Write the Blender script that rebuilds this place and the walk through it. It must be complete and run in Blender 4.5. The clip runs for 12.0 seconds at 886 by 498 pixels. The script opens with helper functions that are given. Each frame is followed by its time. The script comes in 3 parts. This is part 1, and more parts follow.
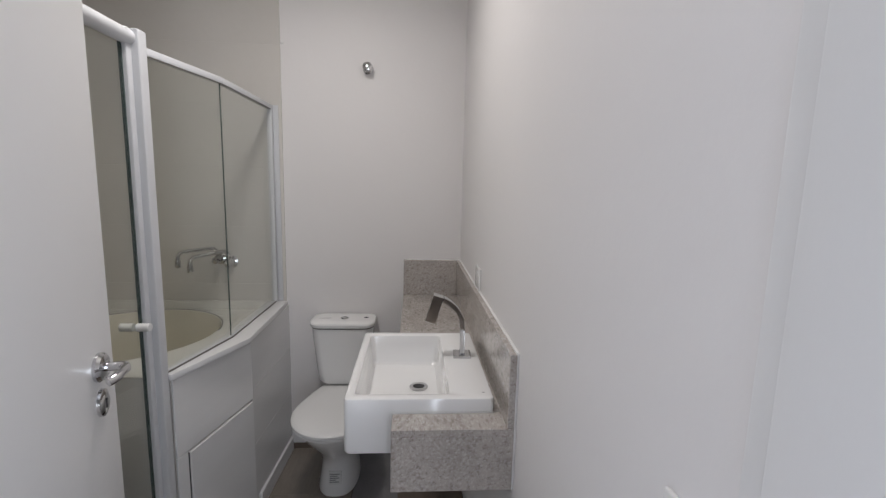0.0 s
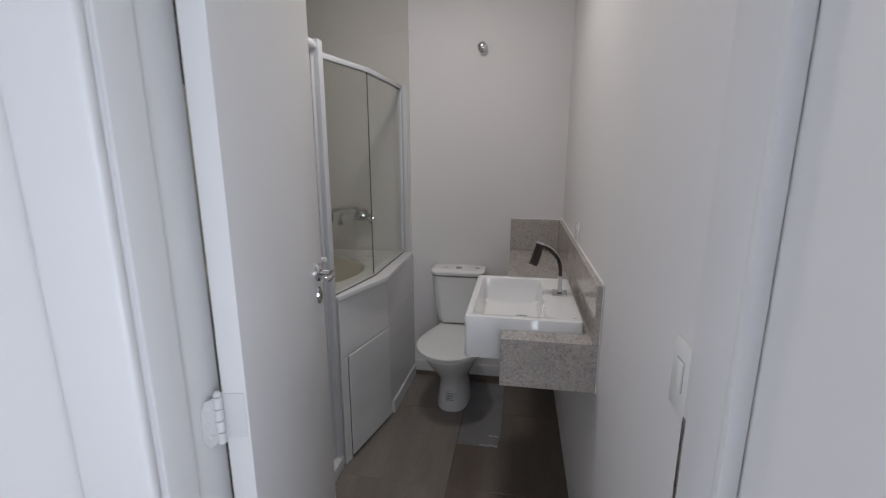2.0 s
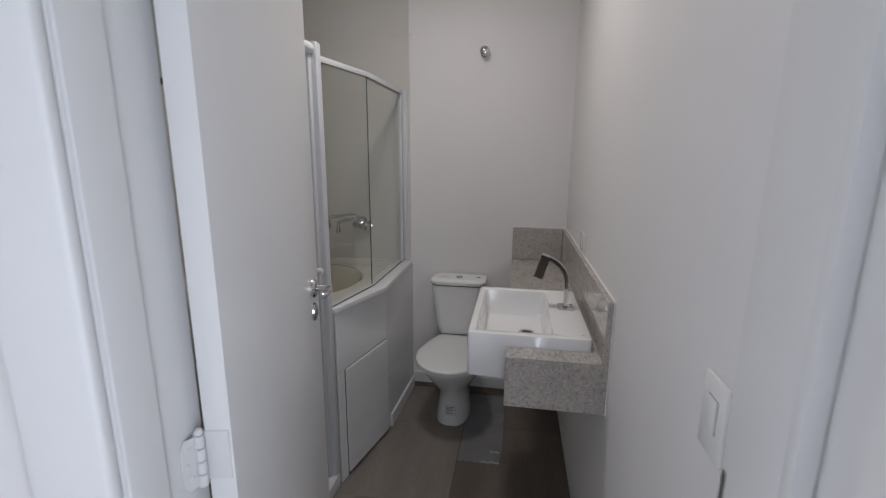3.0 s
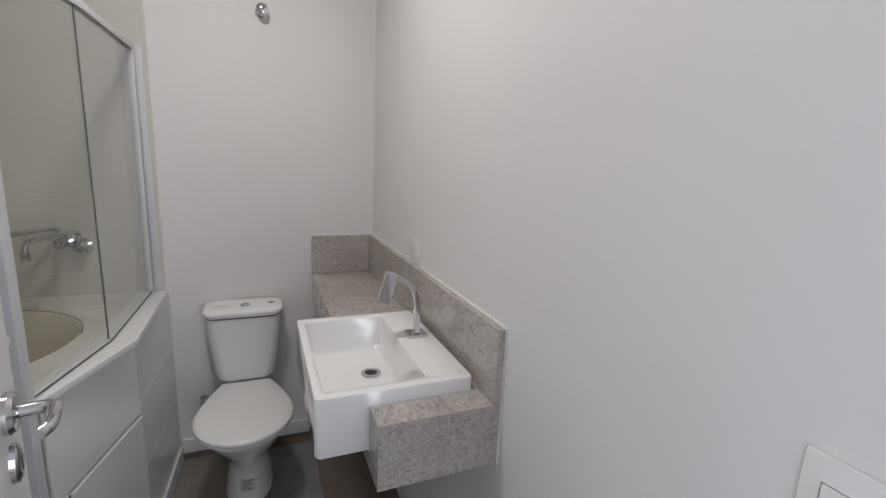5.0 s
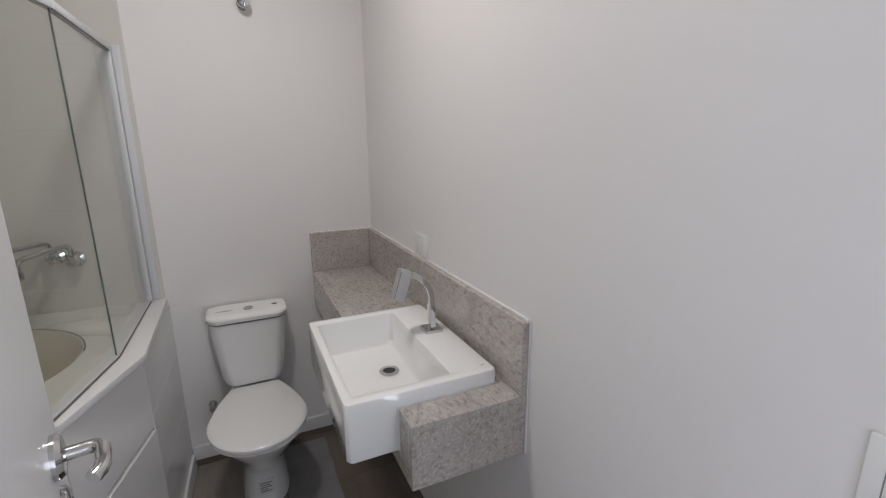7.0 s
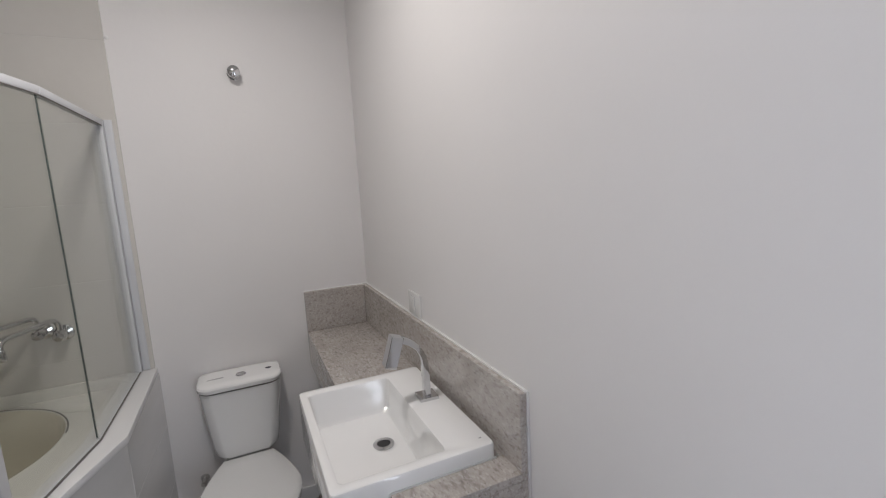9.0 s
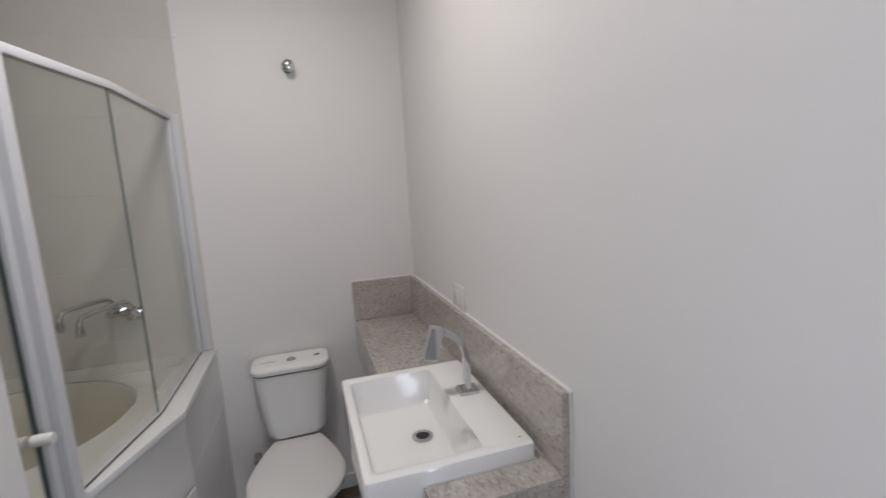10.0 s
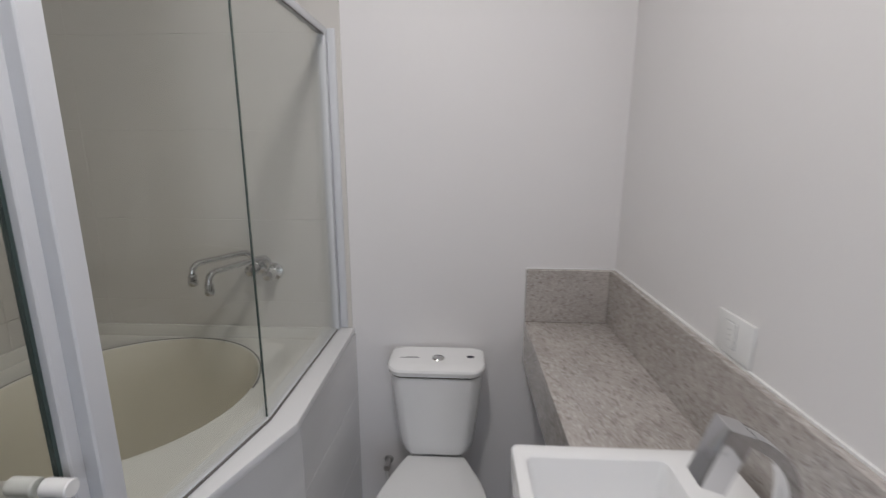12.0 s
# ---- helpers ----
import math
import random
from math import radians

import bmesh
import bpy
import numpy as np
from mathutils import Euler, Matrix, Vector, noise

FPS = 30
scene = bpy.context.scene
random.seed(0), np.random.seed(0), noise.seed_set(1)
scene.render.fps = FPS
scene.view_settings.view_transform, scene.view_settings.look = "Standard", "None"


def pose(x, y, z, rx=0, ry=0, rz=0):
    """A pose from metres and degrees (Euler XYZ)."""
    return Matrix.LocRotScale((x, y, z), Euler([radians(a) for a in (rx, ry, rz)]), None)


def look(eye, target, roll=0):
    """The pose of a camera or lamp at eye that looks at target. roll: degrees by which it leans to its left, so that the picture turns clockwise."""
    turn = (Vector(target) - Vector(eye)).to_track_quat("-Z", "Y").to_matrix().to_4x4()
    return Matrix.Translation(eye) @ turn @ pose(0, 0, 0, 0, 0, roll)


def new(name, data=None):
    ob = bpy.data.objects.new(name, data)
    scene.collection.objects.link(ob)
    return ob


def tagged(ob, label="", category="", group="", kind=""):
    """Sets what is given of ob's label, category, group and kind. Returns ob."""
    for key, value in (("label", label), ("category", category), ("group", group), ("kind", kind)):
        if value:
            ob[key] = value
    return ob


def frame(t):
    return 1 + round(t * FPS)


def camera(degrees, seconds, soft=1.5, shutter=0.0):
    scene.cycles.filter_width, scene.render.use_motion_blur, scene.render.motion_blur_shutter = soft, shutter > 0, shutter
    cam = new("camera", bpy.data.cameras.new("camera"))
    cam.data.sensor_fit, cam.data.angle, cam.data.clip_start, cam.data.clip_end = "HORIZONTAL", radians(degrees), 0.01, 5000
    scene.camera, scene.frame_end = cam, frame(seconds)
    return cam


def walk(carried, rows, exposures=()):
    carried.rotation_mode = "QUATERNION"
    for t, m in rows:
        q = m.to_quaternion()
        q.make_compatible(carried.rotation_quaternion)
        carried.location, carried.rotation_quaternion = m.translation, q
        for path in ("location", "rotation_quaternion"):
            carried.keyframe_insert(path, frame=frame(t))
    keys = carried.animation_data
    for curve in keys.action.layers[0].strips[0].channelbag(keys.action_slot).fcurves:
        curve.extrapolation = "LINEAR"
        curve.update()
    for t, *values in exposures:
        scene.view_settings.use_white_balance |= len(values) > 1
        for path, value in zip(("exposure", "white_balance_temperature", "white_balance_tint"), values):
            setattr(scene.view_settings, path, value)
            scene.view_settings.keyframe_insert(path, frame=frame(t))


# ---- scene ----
# camera and walk
cam = camera(90.6, 12.0, soft=1.2, shutter=0.5)
PATH = [
    (0, (0.648, 0.947, 1.467), (0.786, 2.922, 1.183), 1.4),
    (0.5, (0.647, 0.927, 1.444), (0.668, 2.901, 1.124), 1.2),
    (0.9, (0.661, 0.861, 1.439), (0.482, 2.818, 1.065), 0.3),
    (1, (0.66, 0.844, 1.439), (0.443, 2.794, 1.051), 0.2),
    (1.5, (0.662, 0.734, 1.446), (0.357, 2.662, 1.012), -0.1),
    (2, (0.643, 0.618, 1.462), (0.311, 2.543, 1.032), 0.0),
    (2.1, (0.65, 0.602, 1.47), (0.31, 2.526, 1.04), -0.2),
    (2.5, (0.637, 0.59, 1.476), (0.309, 2.517, 1.053), 0.1),
    (2.7, (0.632, 0.62, 1.475), (0.301, 2.547, 1.057), 0.2),
    (4.3, (0.449, 0.972, 1.48), (0.609, 2.927, 1.09), 2.9),
    (4.5, (0.415, 1.019, 1.464), (0.783, 2.949, 1.088), 2.6),
    (5, (0.384, 1.098, 1.45), (1.144, 2.907, 1.061), 2.7),
    (5.5, (0.351, 1.127, 1.457), (1.139, 2.918, 1.042), 1.8),
    (6, (0.328, 1.141, 1.444), (1.152, 2.916, 1.03), 1.5),
    (6.5, (0.318, 1.146, 1.454), (1.149, 2.909, 1.006), 0.0),
    (8.3, (0.368, 1.171, 1.529), (1.156, 2.945, 1.049), -1.3),
    (8.5, (0.379, 1.177, 1.523), (1.181, 2.979, 1.194), -3.4),
    (9, (0.378, 1.173, 1.534), (1.195, 2.975, 1.244), -3.1),
    (9.5, (0.396, 1.181, 1.529), (1.213, 2.983, 1.242), -2.8),
    (10, (0.416, 1.192, 1.513), (1.005, 3.08, 1.216), -3.1),
    (10.5, (0.433, 1.241, 1.493), (0.754, 3.189, 1.174), -1.6),
    (11, (0.423, 1.398, 1.478), (0.666, 3.348, 1.108), -0.3),
    (11.5, (0.373, 1.592, 1.462), (0.532, 3.55, 1.085), 0.5),
    (12, (0.382, 1.786, 1.461), (0.29, 3.738, 1.037), 0.2),
]
EXPOSURES = [(0, -0.08, 6560, 10), (0.9, -0.22, 6520, 10), (1.5, -0.36, 6500, 10), (2.7, -0.48, 6500, 10), (4.4, -0.02, 6560, 10), (9.5, -0.05, 6560, 10), (10.5, -0.02, 6480, 10), (11.5, 0.15, 6400, 10), (12, 0.13, 6380, 10)]
walk(cam, [(t, look(eye, target, roll)) for t, eye, target, roll in PATH], EXPOSURES)

# lamp powers, door and switch
LAMP_W = 10.0
WINDOW_W = 29
DOOR_ANGLE = 12.3
DOOR_WIDTH = 0.59
SW_Y0 = 1.258
SW_Y1 = 1.326
SW_Z0 = 1.065
SW_Z1 = 1.18


# ---- world and lights ----
world = bpy.data.worlds.new("world")
world.use_nodes = True
scene.world = world
sky = world.node_tree.nodes.new("ShaderNodeTexSky")
sky.sky_type, sky.sun_disc = "NISHITA", False
sky.sun_elevation, sky.sun_rotation = radians(40), radians(160)
world.node_tree.links.new(sky.outputs[0], world.node_tree.nodes["Background"].inputs[0])
world.node_tree.nodes["Background"].inputs[1].default_value = 0.1


def area_lamp(name, m, sx, sy, watts, colour):
    data = bpy.data.lights.new(name, "AREA")
    data.shape, data.size, data.size_y, data.energy, data.color = "RECTANGLE", sx, sy, watts, colour
    ob = new(name, data)
    ob.matrix_world = m
    return ob


LAMP_X, LAMP_Y, CEIL = 0.22, 2.22, 2.62
area_lamp("ceiling_lamp_light", pose(LAMP_X, LAMP_Y, CEIL - 0.075), 0.19, 0.19, LAMP_W, (1.0, 0.96, 0.945))
area_lamp("corridor_window_light", pose(0.895, -0.12, 1.2, 0, 90, 0), 1.2, 1.1, WINDOW_W, (0.80, 0.87, 1.0))

# ---- room numbers ----
XR, YB, XL = 0.905, 3.27, -1.06          # right wall, back wall, left wall
YF, YC = 1.215, 1.085                    # front wall: bathroom face, corridor face
JL, JR, DOOR_H = 0.155, 0.868, 2.10      # door jambs and height
TILE_X = -0.015                          # where the tiles of the tub alcove end


# ---- materials ----
def mat(name, colour, rough=0.5, vary=0.04, scale=6.0, fine=0.0, bump=0.0, bump_scale=60.0, metal=0.0, coat=0.0, stretch=(1, 1, 1), rough_vary=0.05):
    m = bpy.data.materials.new(name)
    m.use_nodes = True
    n, l = m.node_tree.nodes, m.node_tree.links
    b = n["Principled BSDF"]
    b.inputs["Roughness"].default_value, b.inputs["Metallic"].default_value = rough, metal
    b.inputs["Coat Weight"].default_value, b.inputs["Coat Roughness"].default_value = coat, 0.05
    co = n.new("ShaderNodeTexCoord")
    mp = n.new("ShaderNodeMapping")
    mp.inputs["Scale"].default_value = stretch
    l.new(co.outputs["Object"], mp.inputs[0])
    big = n.new("ShaderNodeTexNoise")
    big.inputs["Scale"].default_value, big.inputs["Detail"].default_value = scale, 4
    l.new(mp.outputs[0], big.inputs["Vector"])
    ramp = n.new("ShaderNodeValToRGB")
    ramp.color_ramp.elements[0].position, ramp.color_ramp.elements[1].position = 0.3, 0.7
    ramp.color_ramp.elements[0].color = (*[c * (1 - vary) for c in colour], 1)
    ramp.color_ramp.elements[1].color = (*[min(1, c * (1 + vary)) for c in colour], 1)
    l.new(big.outputs["Fac"], ramp.inputs[0])
    out = ramp.outputs[0]
    if fine:
        small = n.new("ShaderNodeTexNoise")
        small.inputs["Scale"].default_value, small.inputs["Detail"].default_value = scale * 14, 3
        l.new(mp.outputs[0], small.inputs["Vector"])
        mix = n.new("ShaderNodeMix")
        mix.data_type, mix.blend_type = "RGBA", "OVERLAY"
        mix.inputs[0].default_value = fine
        l.new(out, mix.inputs[6])
        l.new(small.outputs["Fac"], mix.inputs[7])
        out = mix.outputs[2]
    l.new(out, b.inputs["Base Color"])
    rr = n.new("ShaderNodeMapRange")
    rr.inputs["To Min"].default_value, rr.inputs["To Max"].default_value = max(0.02, rough - rough_vary), min(1, rough + rough_vary)
    l.new(big.outputs["Fac"], rr.inputs["Value"])
    l.new(rr.outputs[0], b.inputs["Roughness"])
    if bump:
        bn = n.new("ShaderNodeTexNoise")
        bn.inputs["Scale"].default_value, bn.inputs["Detail"].default_value = bump_scale, 5
        l.new(mp.outputs[0], bn.inputs["Vector"])
        bp = n.new("ShaderNodeBump")
        bp.inputs["Strength"].default_value, bp.inputs["Distance"].default_value = bump, 0.004
        l.new(bn.outputs["Fac"], bp.inputs["Height"])
        l.new(bp.outputs[0], b.inputs["Normal"])
    return m


def granite(name):
    m = mat(name, (0.455, 0.418, 0.388), 0.15, 0.12, 7, coat=0.3, rough_vary=0.05)
    n, l = m.node_tree.nodes, m.node_tree.links
    b = n["Principled BSDF"]
    base = b.inputs["Base Color"].links[0].from_socket
    co = [x for x in n if x.type == "TEX_COORD"][0]
    warp = n.new("ShaderNodeMapping")
    warp.inputs["Scale"].default_value, warp.inputs["Rotation"].default_value = (1, 0.42, 1), (0.5, 0.5, 0.6)
    l.new(co.outputs["Object"], warp.inputs[0])
    for scale, lo, hi, colour, amount in ((85, 0.52, 0.70, (0.235, 0.20, 0.178), 0.7), (150, 0.50, 0.68, (0.64, 0.62, 0.60), 0.55), (30, 0.50, 0.75, (0.335, 0.295, 0.265), 0.45), (230, 0.60, 0.70, (0.12, 0.105, 0.095), 0.5)):
        t = n.new("ShaderNodeTexNoise")
        t.inputs["Scale"].default_value, t.inputs["Detail"].default_value = scale, 3
        l.new(warp.outputs[0], t.inputs["Vector"])
        r = n.new("ShaderNodeMapRange")
        r.inputs["From Min"].default_value, r.inputs["From Max"].default_value, r.inputs["To Max"].default_value = lo, hi, amount
        l.new(t.outputs["Fac"], r.inputs["Value"])
        mix = n.new("ShaderNodeMix")
        mix.data_type = "RGBA"
        mix.inputs[7].default_value = (*colour, 1)
        l.new(r.outputs[0], mix.inputs[0])
        l.new(base, mix.inputs[6])
        base = mix.outputs[2]
    l.new(base, b.inputs["Base Color"])
    return m


def tile_mat(name, colour, rough, vary_each, **more):
    """A tile's glaze, a little different from piece to piece."""
    m = mat(name, colour, rough, **more)
    n, l = m.node_tree.nodes, m.node_tree.links
    b = n["Principled BSDF"]
    src = b.inputs["Base Color"].links[0].from_socket
    info, hsv, rr = n.new("ShaderNodeObjectInfo"), n.new("ShaderNodeHueSaturation"), n.new("ShaderNodeMapRange")
    rr.inputs["To Min"].default_value, rr.inputs["To Max"].default_value = 1 - vary_each, 1 + vary_each
    l.new(info.outputs["Random"], rr.inputs["Value"])
    l.new(rr.outputs[0], hsv.inputs["Value"])
    l.new(src, hsv.inputs["Color"])
    l.new(hsv.outputs[0], b.inputs["Base Color"])
    return m


def glass_mat(name, tint):
    m = bpy.data.materials.new(name)
    m.use_nodes = True
    n, l = m.node_tree.nodes, m.node_tree.links
    n.clear()
    out, mix, tr, gl, fr = n.new("ShaderNodeOutputMaterial"), n.new("ShaderNodeMixShader"), n.new("ShaderNodeBsdfTransparent"), n.new("ShaderNodeBsdfGlossy"), n.new("ShaderNodeLayerWeight")
    power, gain = n.new("ShaderNodeMath"), n.new("ShaderNodeMath")
    power.operation, gain.operation = "POWER", "MULTIPLY_ADD"
    power.inputs[1].default_value, gain.inputs[1].default_value, gain.inputs[2].default_value = 4.0, 0.7, 0.035
    tr.inputs[0].default_value = (*tint, 1)
    gl.inputs["Roughness"].default_value = 0.01
    fr.inputs[0].default_value = 0.5
    l.new(fr.outputs["Facing"], power.inputs[0])
    l.new(power.outputs[0], gain.inputs[0])
    l.new(gain.outputs[0], mix.inputs[0])
    l.new(tr.outputs[0], mix.inputs[1])
    l.new(gl.outputs[0], mix.inputs[2])
    l.new(mix.outputs[0], out.inputs[0])
    return m


PAINT = mat("white_wall_paint", (0.80, 0.783, 0.778), 0.55, 0.012, 1.6, bump=0.10, bump_scale=45, rough_vary=0.06)
CEILING = mat("white_ceiling_paint", (0.82, 0.815, 0.81), 0.8, 0.01, 2.0, bump=0.05)
GLOSS = mat("white_gloss_enamel", (0.74, 0.74, 0.74), 0.32, 0.015, 3.0, bump=0.12, bump_scale=22, stretch=(1, 1, 0.3))
DOORPAINT = mat("white_door_lacquer", (0.80, 0.80, 0.80), 0.30, 0.012, 2.0, bump=0.04, bump_scale=30)
CERAMIC = mat("white_vitreous_china", (0.88, 0.88, 0.875), 0.08, 0.008, 4, coat=0.5, rough_vary=0.02)
PLASTIC = mat("white_plastic", (0.82, 0.82, 0.81), 0.25, 0.01, 8)
SEATMAT = mat("white_seat_plastic", (0.83, 0.83, 0.82), 0.16, 0.01, 5, rough_vary=0.03)
ACRYL = mat("cream_acrylic", (0.77, 0.73, 0.625), 0.18, 0.02, 3)
ACRYL_DECK = mat("pale_acrylic_deck", (0.76, 0.745, 0.70), 0.2, 0.02, 3)
ALU = mat("white_painted_aluminium", (0.62, 0.63, 0.65), 0.3, 0.015, 5)
CHROME = mat("chrome", (0.62, 0.62, 0.63), 0.06, 0.02, 6, metal=1.0, rough_vary=0.03)
STEEL = mat("brushed_steel", (0.55, 0.54, 0.53), 0.28, 0.06, 20, metal=1.0)
BLACK = mat("black_rubber", (0.02, 0.02, 0.022), 0.5, 0.1, 10)
SEAM = mat("grey_sealant", (0.16, 0.15, 0.14), 0.6, 0.15, 20)
CAULK = mat("white_sealant", (0.82, 0.82, 0.81), 0.4, 0.03, 20, bump=0.2, bump_scale=80)
GROUT = mat("grey_grout", (0.40, 0.38, 0.35), 0.85, 0.1, 30)
GROUT_L = mat("pale_grout", (0.66, 0.64, 0.61), 0.85, 0.06, 30)
GRANITE = granite("grey_speckled_granite")
TILE = tile_mat("greige_wall_tile", (0.64, 0.617, 0.58), 0.22, 0.012, vary=0.02, scale=2.5, fine=0.03)
TILE_W = tile_mat("white_wall_tile", (0.72, 0.715, 0.71), 0.2, 0.012, vary=0.03, scale=3, stretch=(1, 0.5, 3), bump=0.15, bump_scale=9)
FLOOR = tile_mat("taupe_porcelain_tile", (0.225, 0.198, 0.170), 0.13, 0.04, vary=0.16, scale=2.2, fine=0.12, stretch=(3.0, 0.6, 1), coat=0.1, rough_vary=0.05)
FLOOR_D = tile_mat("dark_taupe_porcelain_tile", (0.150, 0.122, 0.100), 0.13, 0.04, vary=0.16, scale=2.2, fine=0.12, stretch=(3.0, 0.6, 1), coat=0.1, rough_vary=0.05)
FILM = mat("grey_plastic_film", (0.205, 0.20, 0.205), 0.16, 0.10, 9, fine=0.1, bump=0.25, bump_scale=18, rough_vary=0.08)
TAPE = mat("pale_torn_tape", (0.34, 0.33, 0.32), 0.35, 0.2, 25)
WOOD = mat("brown_corridor_floor", (0.25, 0.19, 0.14), 0.35, 0.2, 4, fine=0.15, stretch=(5, 0.6, 1))
INK = mat("grey_print", (0.30, 0.30, 0.31), 0.5, 0.05, 20)
INKD = mat("dark_blue_print", (0.012, 0.012, 0.03), 0.6, 0.05, 20)
DARKALU = mat("dark_anodised_aluminium", (0.02, 0.022, 0.026), 0.35, 0.1, 10)
GLASS_EDGE = mat("green_glass_edge", (0.05, 0.075, 0.07), 0.25)
GLASS = glass_mat("clear_green_glass", (0.915, 0.925, 0.905))
DARKGLASS = mat("near_black_glass", (0.012, 0.015, 0.02), 0.06, 0.1, 4)
SHADE = bpy.data.materials.new("lit_lamp_shade")
SHADE.use_nodes = True
SHADE.node_tree.nodes["Principled BSDF"].inputs["Base Color"].default_value = (0.9, 0.88, 0.84, 1)
SHADE.node_tree.nodes["Principled BSDF"].inputs["Emission Color"].default_value = (1.0, 0.94, 0.86, 1)
SHADE.node_tree.nodes["Principled BSDF"].inputs["Emission Strength"].default_value = 6.0


# ---- building helpers ----
def box(bm, x0, x1, y0, y1, z0, z1, bevel=0.0, seg=2):
    r = bmesh.ops.create_cube(bm, size=1, matrix=Matrix.Translation(((x0 + x1) / 2, (y0 + y1) / 2, (z0 + z1) / 2)) @ Matrix.Diagonal((x1 - x0, y1 - y0, z1 - z0, 1)))
    if bevel:
        es = list({e for v in r["verts"] for e in v.link_edges})
        bmesh.ops.bevel(bm, geom=es, offset=bevel, segments=seg, affect="EDGES", profile=0.6)
    return bm


def boxes(*dims, bevel=0.0, seg=2):
    bm = bmesh.new()
    for d in dims:
        box(bm, *d, bevel=bevel, seg=seg)
    return bm


def prism(points, z0, z1, bevel=0.0):
    bm = bmesh.new()
    f = bm.faces.new([bm.verts.new((x, y, z0)) for x, y in points])
    r = bmesh.ops.extrude_face_region(bm, geom=[f])
    bmesh.ops.translate(bm, verts=[v for v in r["geom"] if isinstance(v, bmesh.types.BMVert)], vec=(0, 0, z1 - z0))
    bmesh.ops.recalc_face_normals(bm, faces=bm.faces)
    if bevel:
        bmesh.ops.bevel(bm, geom=list(bm.edges), offset=bevel, segments=2, affect="EDGES", profile=0.6)
    return bm


def loft(rings, caps=True):
    """Skin through rings of equal length; each ring is a list of points."""
    bm = bmesh.new()
    rows = [[bm.verts.new(p) for p in r] for r in rings]
    n = len(rows[0])
    for a, b in zip(rows, rows[1:]):
        for i in range(n):
            bm.faces.new((a[i], a[(i + 1) % n], b[(i + 1) % n], b[i]))
    if caps:
        bm.faces.new(rows[0][::-1])
        bm.faces.new(rows[-1])
    bmesh.ops.recalc_face_normals(bm, faces=bm.faces)
    return bm


def tube(path, radius, n=14, flat=None):
    """A round bar along a path; with flat=(w, h) a rectangular one."""
    pts = [Vector(p) for p in path]
    rings = []
    side0 = None
    for i, p in enumerate(pts):
        d = (pts[min(i + 1, len(pts) - 1)] - pts[max(i - 1, 0)]).normalized()
        if side0 is None:
            side0 = d.cross(Vector((0, 0, 1)) if abs(d.z) < 0.9 else Vector((1, 0, 0))).normalized()
        side0 = (side0 - d * side0.dot(d)).normalized()
        up = d.cross(side0)
        if flat:
            w, h = flat
            c = 0.12
            shape = [(-1, -1 + c), (-1 + c, -1), (1 - c, -1), (1, -1 + c), (1, 1 - c), (1 - c, 1), (-1 + c, 1), (-1, 1 - c)]
            rings.append([p + side0 * a * w / 2 + up * b * h / 2 for a, b in shape])
        else:
            rings.append([p + (side0 * math.cos(k * math.tau / n) + up * math.sin(k * math.tau / n)) * radius for k in range(n)])
    return loft(rings)


def lathe(profile, m=Matrix(), n=28):
    """Turned shape: profile of (radius, height) about z, placed by m."""
    bm = loft([[(r * math.cos(k * math.tau / n), r * math.sin(k * math.tau / n), z) for k in range(n)] for r, z in profile])
    bm.transform(m)
    return bm


def arc(cx, cz, r, a0, a1, n, y):
    return [(cx + r * math.cos(radians(a0 + (a1 - a0) * i / n)), y, cz + r * math.sin(radians(a0 + (a1 - a0) * i / n))) for i in range(n + 1)]


def part(name, bm, material, parent=None, label="", smooth=True):
    me = bpy.data.meshes.new(name)
    bm.normal_update()
    bm.to_mesh(me)
    bm.free()
    me.materials.append(material)
    if smooth:
        me.shade_smooth()
        me.set_sharp_from_angle(angle=radians(35))
    ob = new(name, me)
    ob.parent = parent
    if label:
        ob["label"] = label
    return ob


def thing(name, label, category, group=""):
    return tagged(new(name), label, category, group)


def structure(name, bm, material, label, category, smooth=True):
    return tagged(part(name, bm, material, None, "", smooth), label, category, "", "structure")


# ---- the shell ----
floor = structure("floor", boxes((XL - 0.1, XR + 0.1, YC, YB + 0.1, -0.12, -0.006)), GROUT, "taupe porcelain tile floor of the bathroom", "floor")
# second box of floor and ceiling belongs to the added unseen room
corridor_floor = structure("corridor_floor", boxes((-0.08, XR + 0.12, -4.3, YC, -0.12, 0.0), (XR + 0.12, 3.1, -4.3, -0.78, -0.12, 0.0)), WOOD, "plain brown floor of the corridor outside and the added dark room", "floor")
structure("ceiling", boxes((XL - 0.12, XR + 0.12, -4.3, YB + 0.12, CEIL, CEIL + 0.1), (XR + 0.12, 3.1, -4.3, -0.78, CEIL, CEIL + 0.1)), CEILING, "flat white painted ceiling", "ceiling")
wall_north = structure("wall_north", boxes((XL - 0.1, XR + 0.1, YB, YB + 0.12, -0.1, CEIL)), PAINT, "white painted back wall behind the toilet", "wall")
structure("wall_east", boxes((XR, XR + 0.12, YF, YB, -0.1, CEIL)), PAINT, "white painted side wall above the countertop", "wall")
structure("wall_corridor_east", boxes((0.886, XR + 0.12, -0.9, -0.72, -0.1, CEIL), (0.886, XR + 0.12, 0.48, YC, -0.1, CEIL), (0.886, XR + 0.12, -0.72, 0.48, -0.1, 0.58), (0.886, XR + 0.12, -0.72, 0.48, 1.82, CEIL)), PAINT, "white painted corridor wall with a daylit opening", "wall")
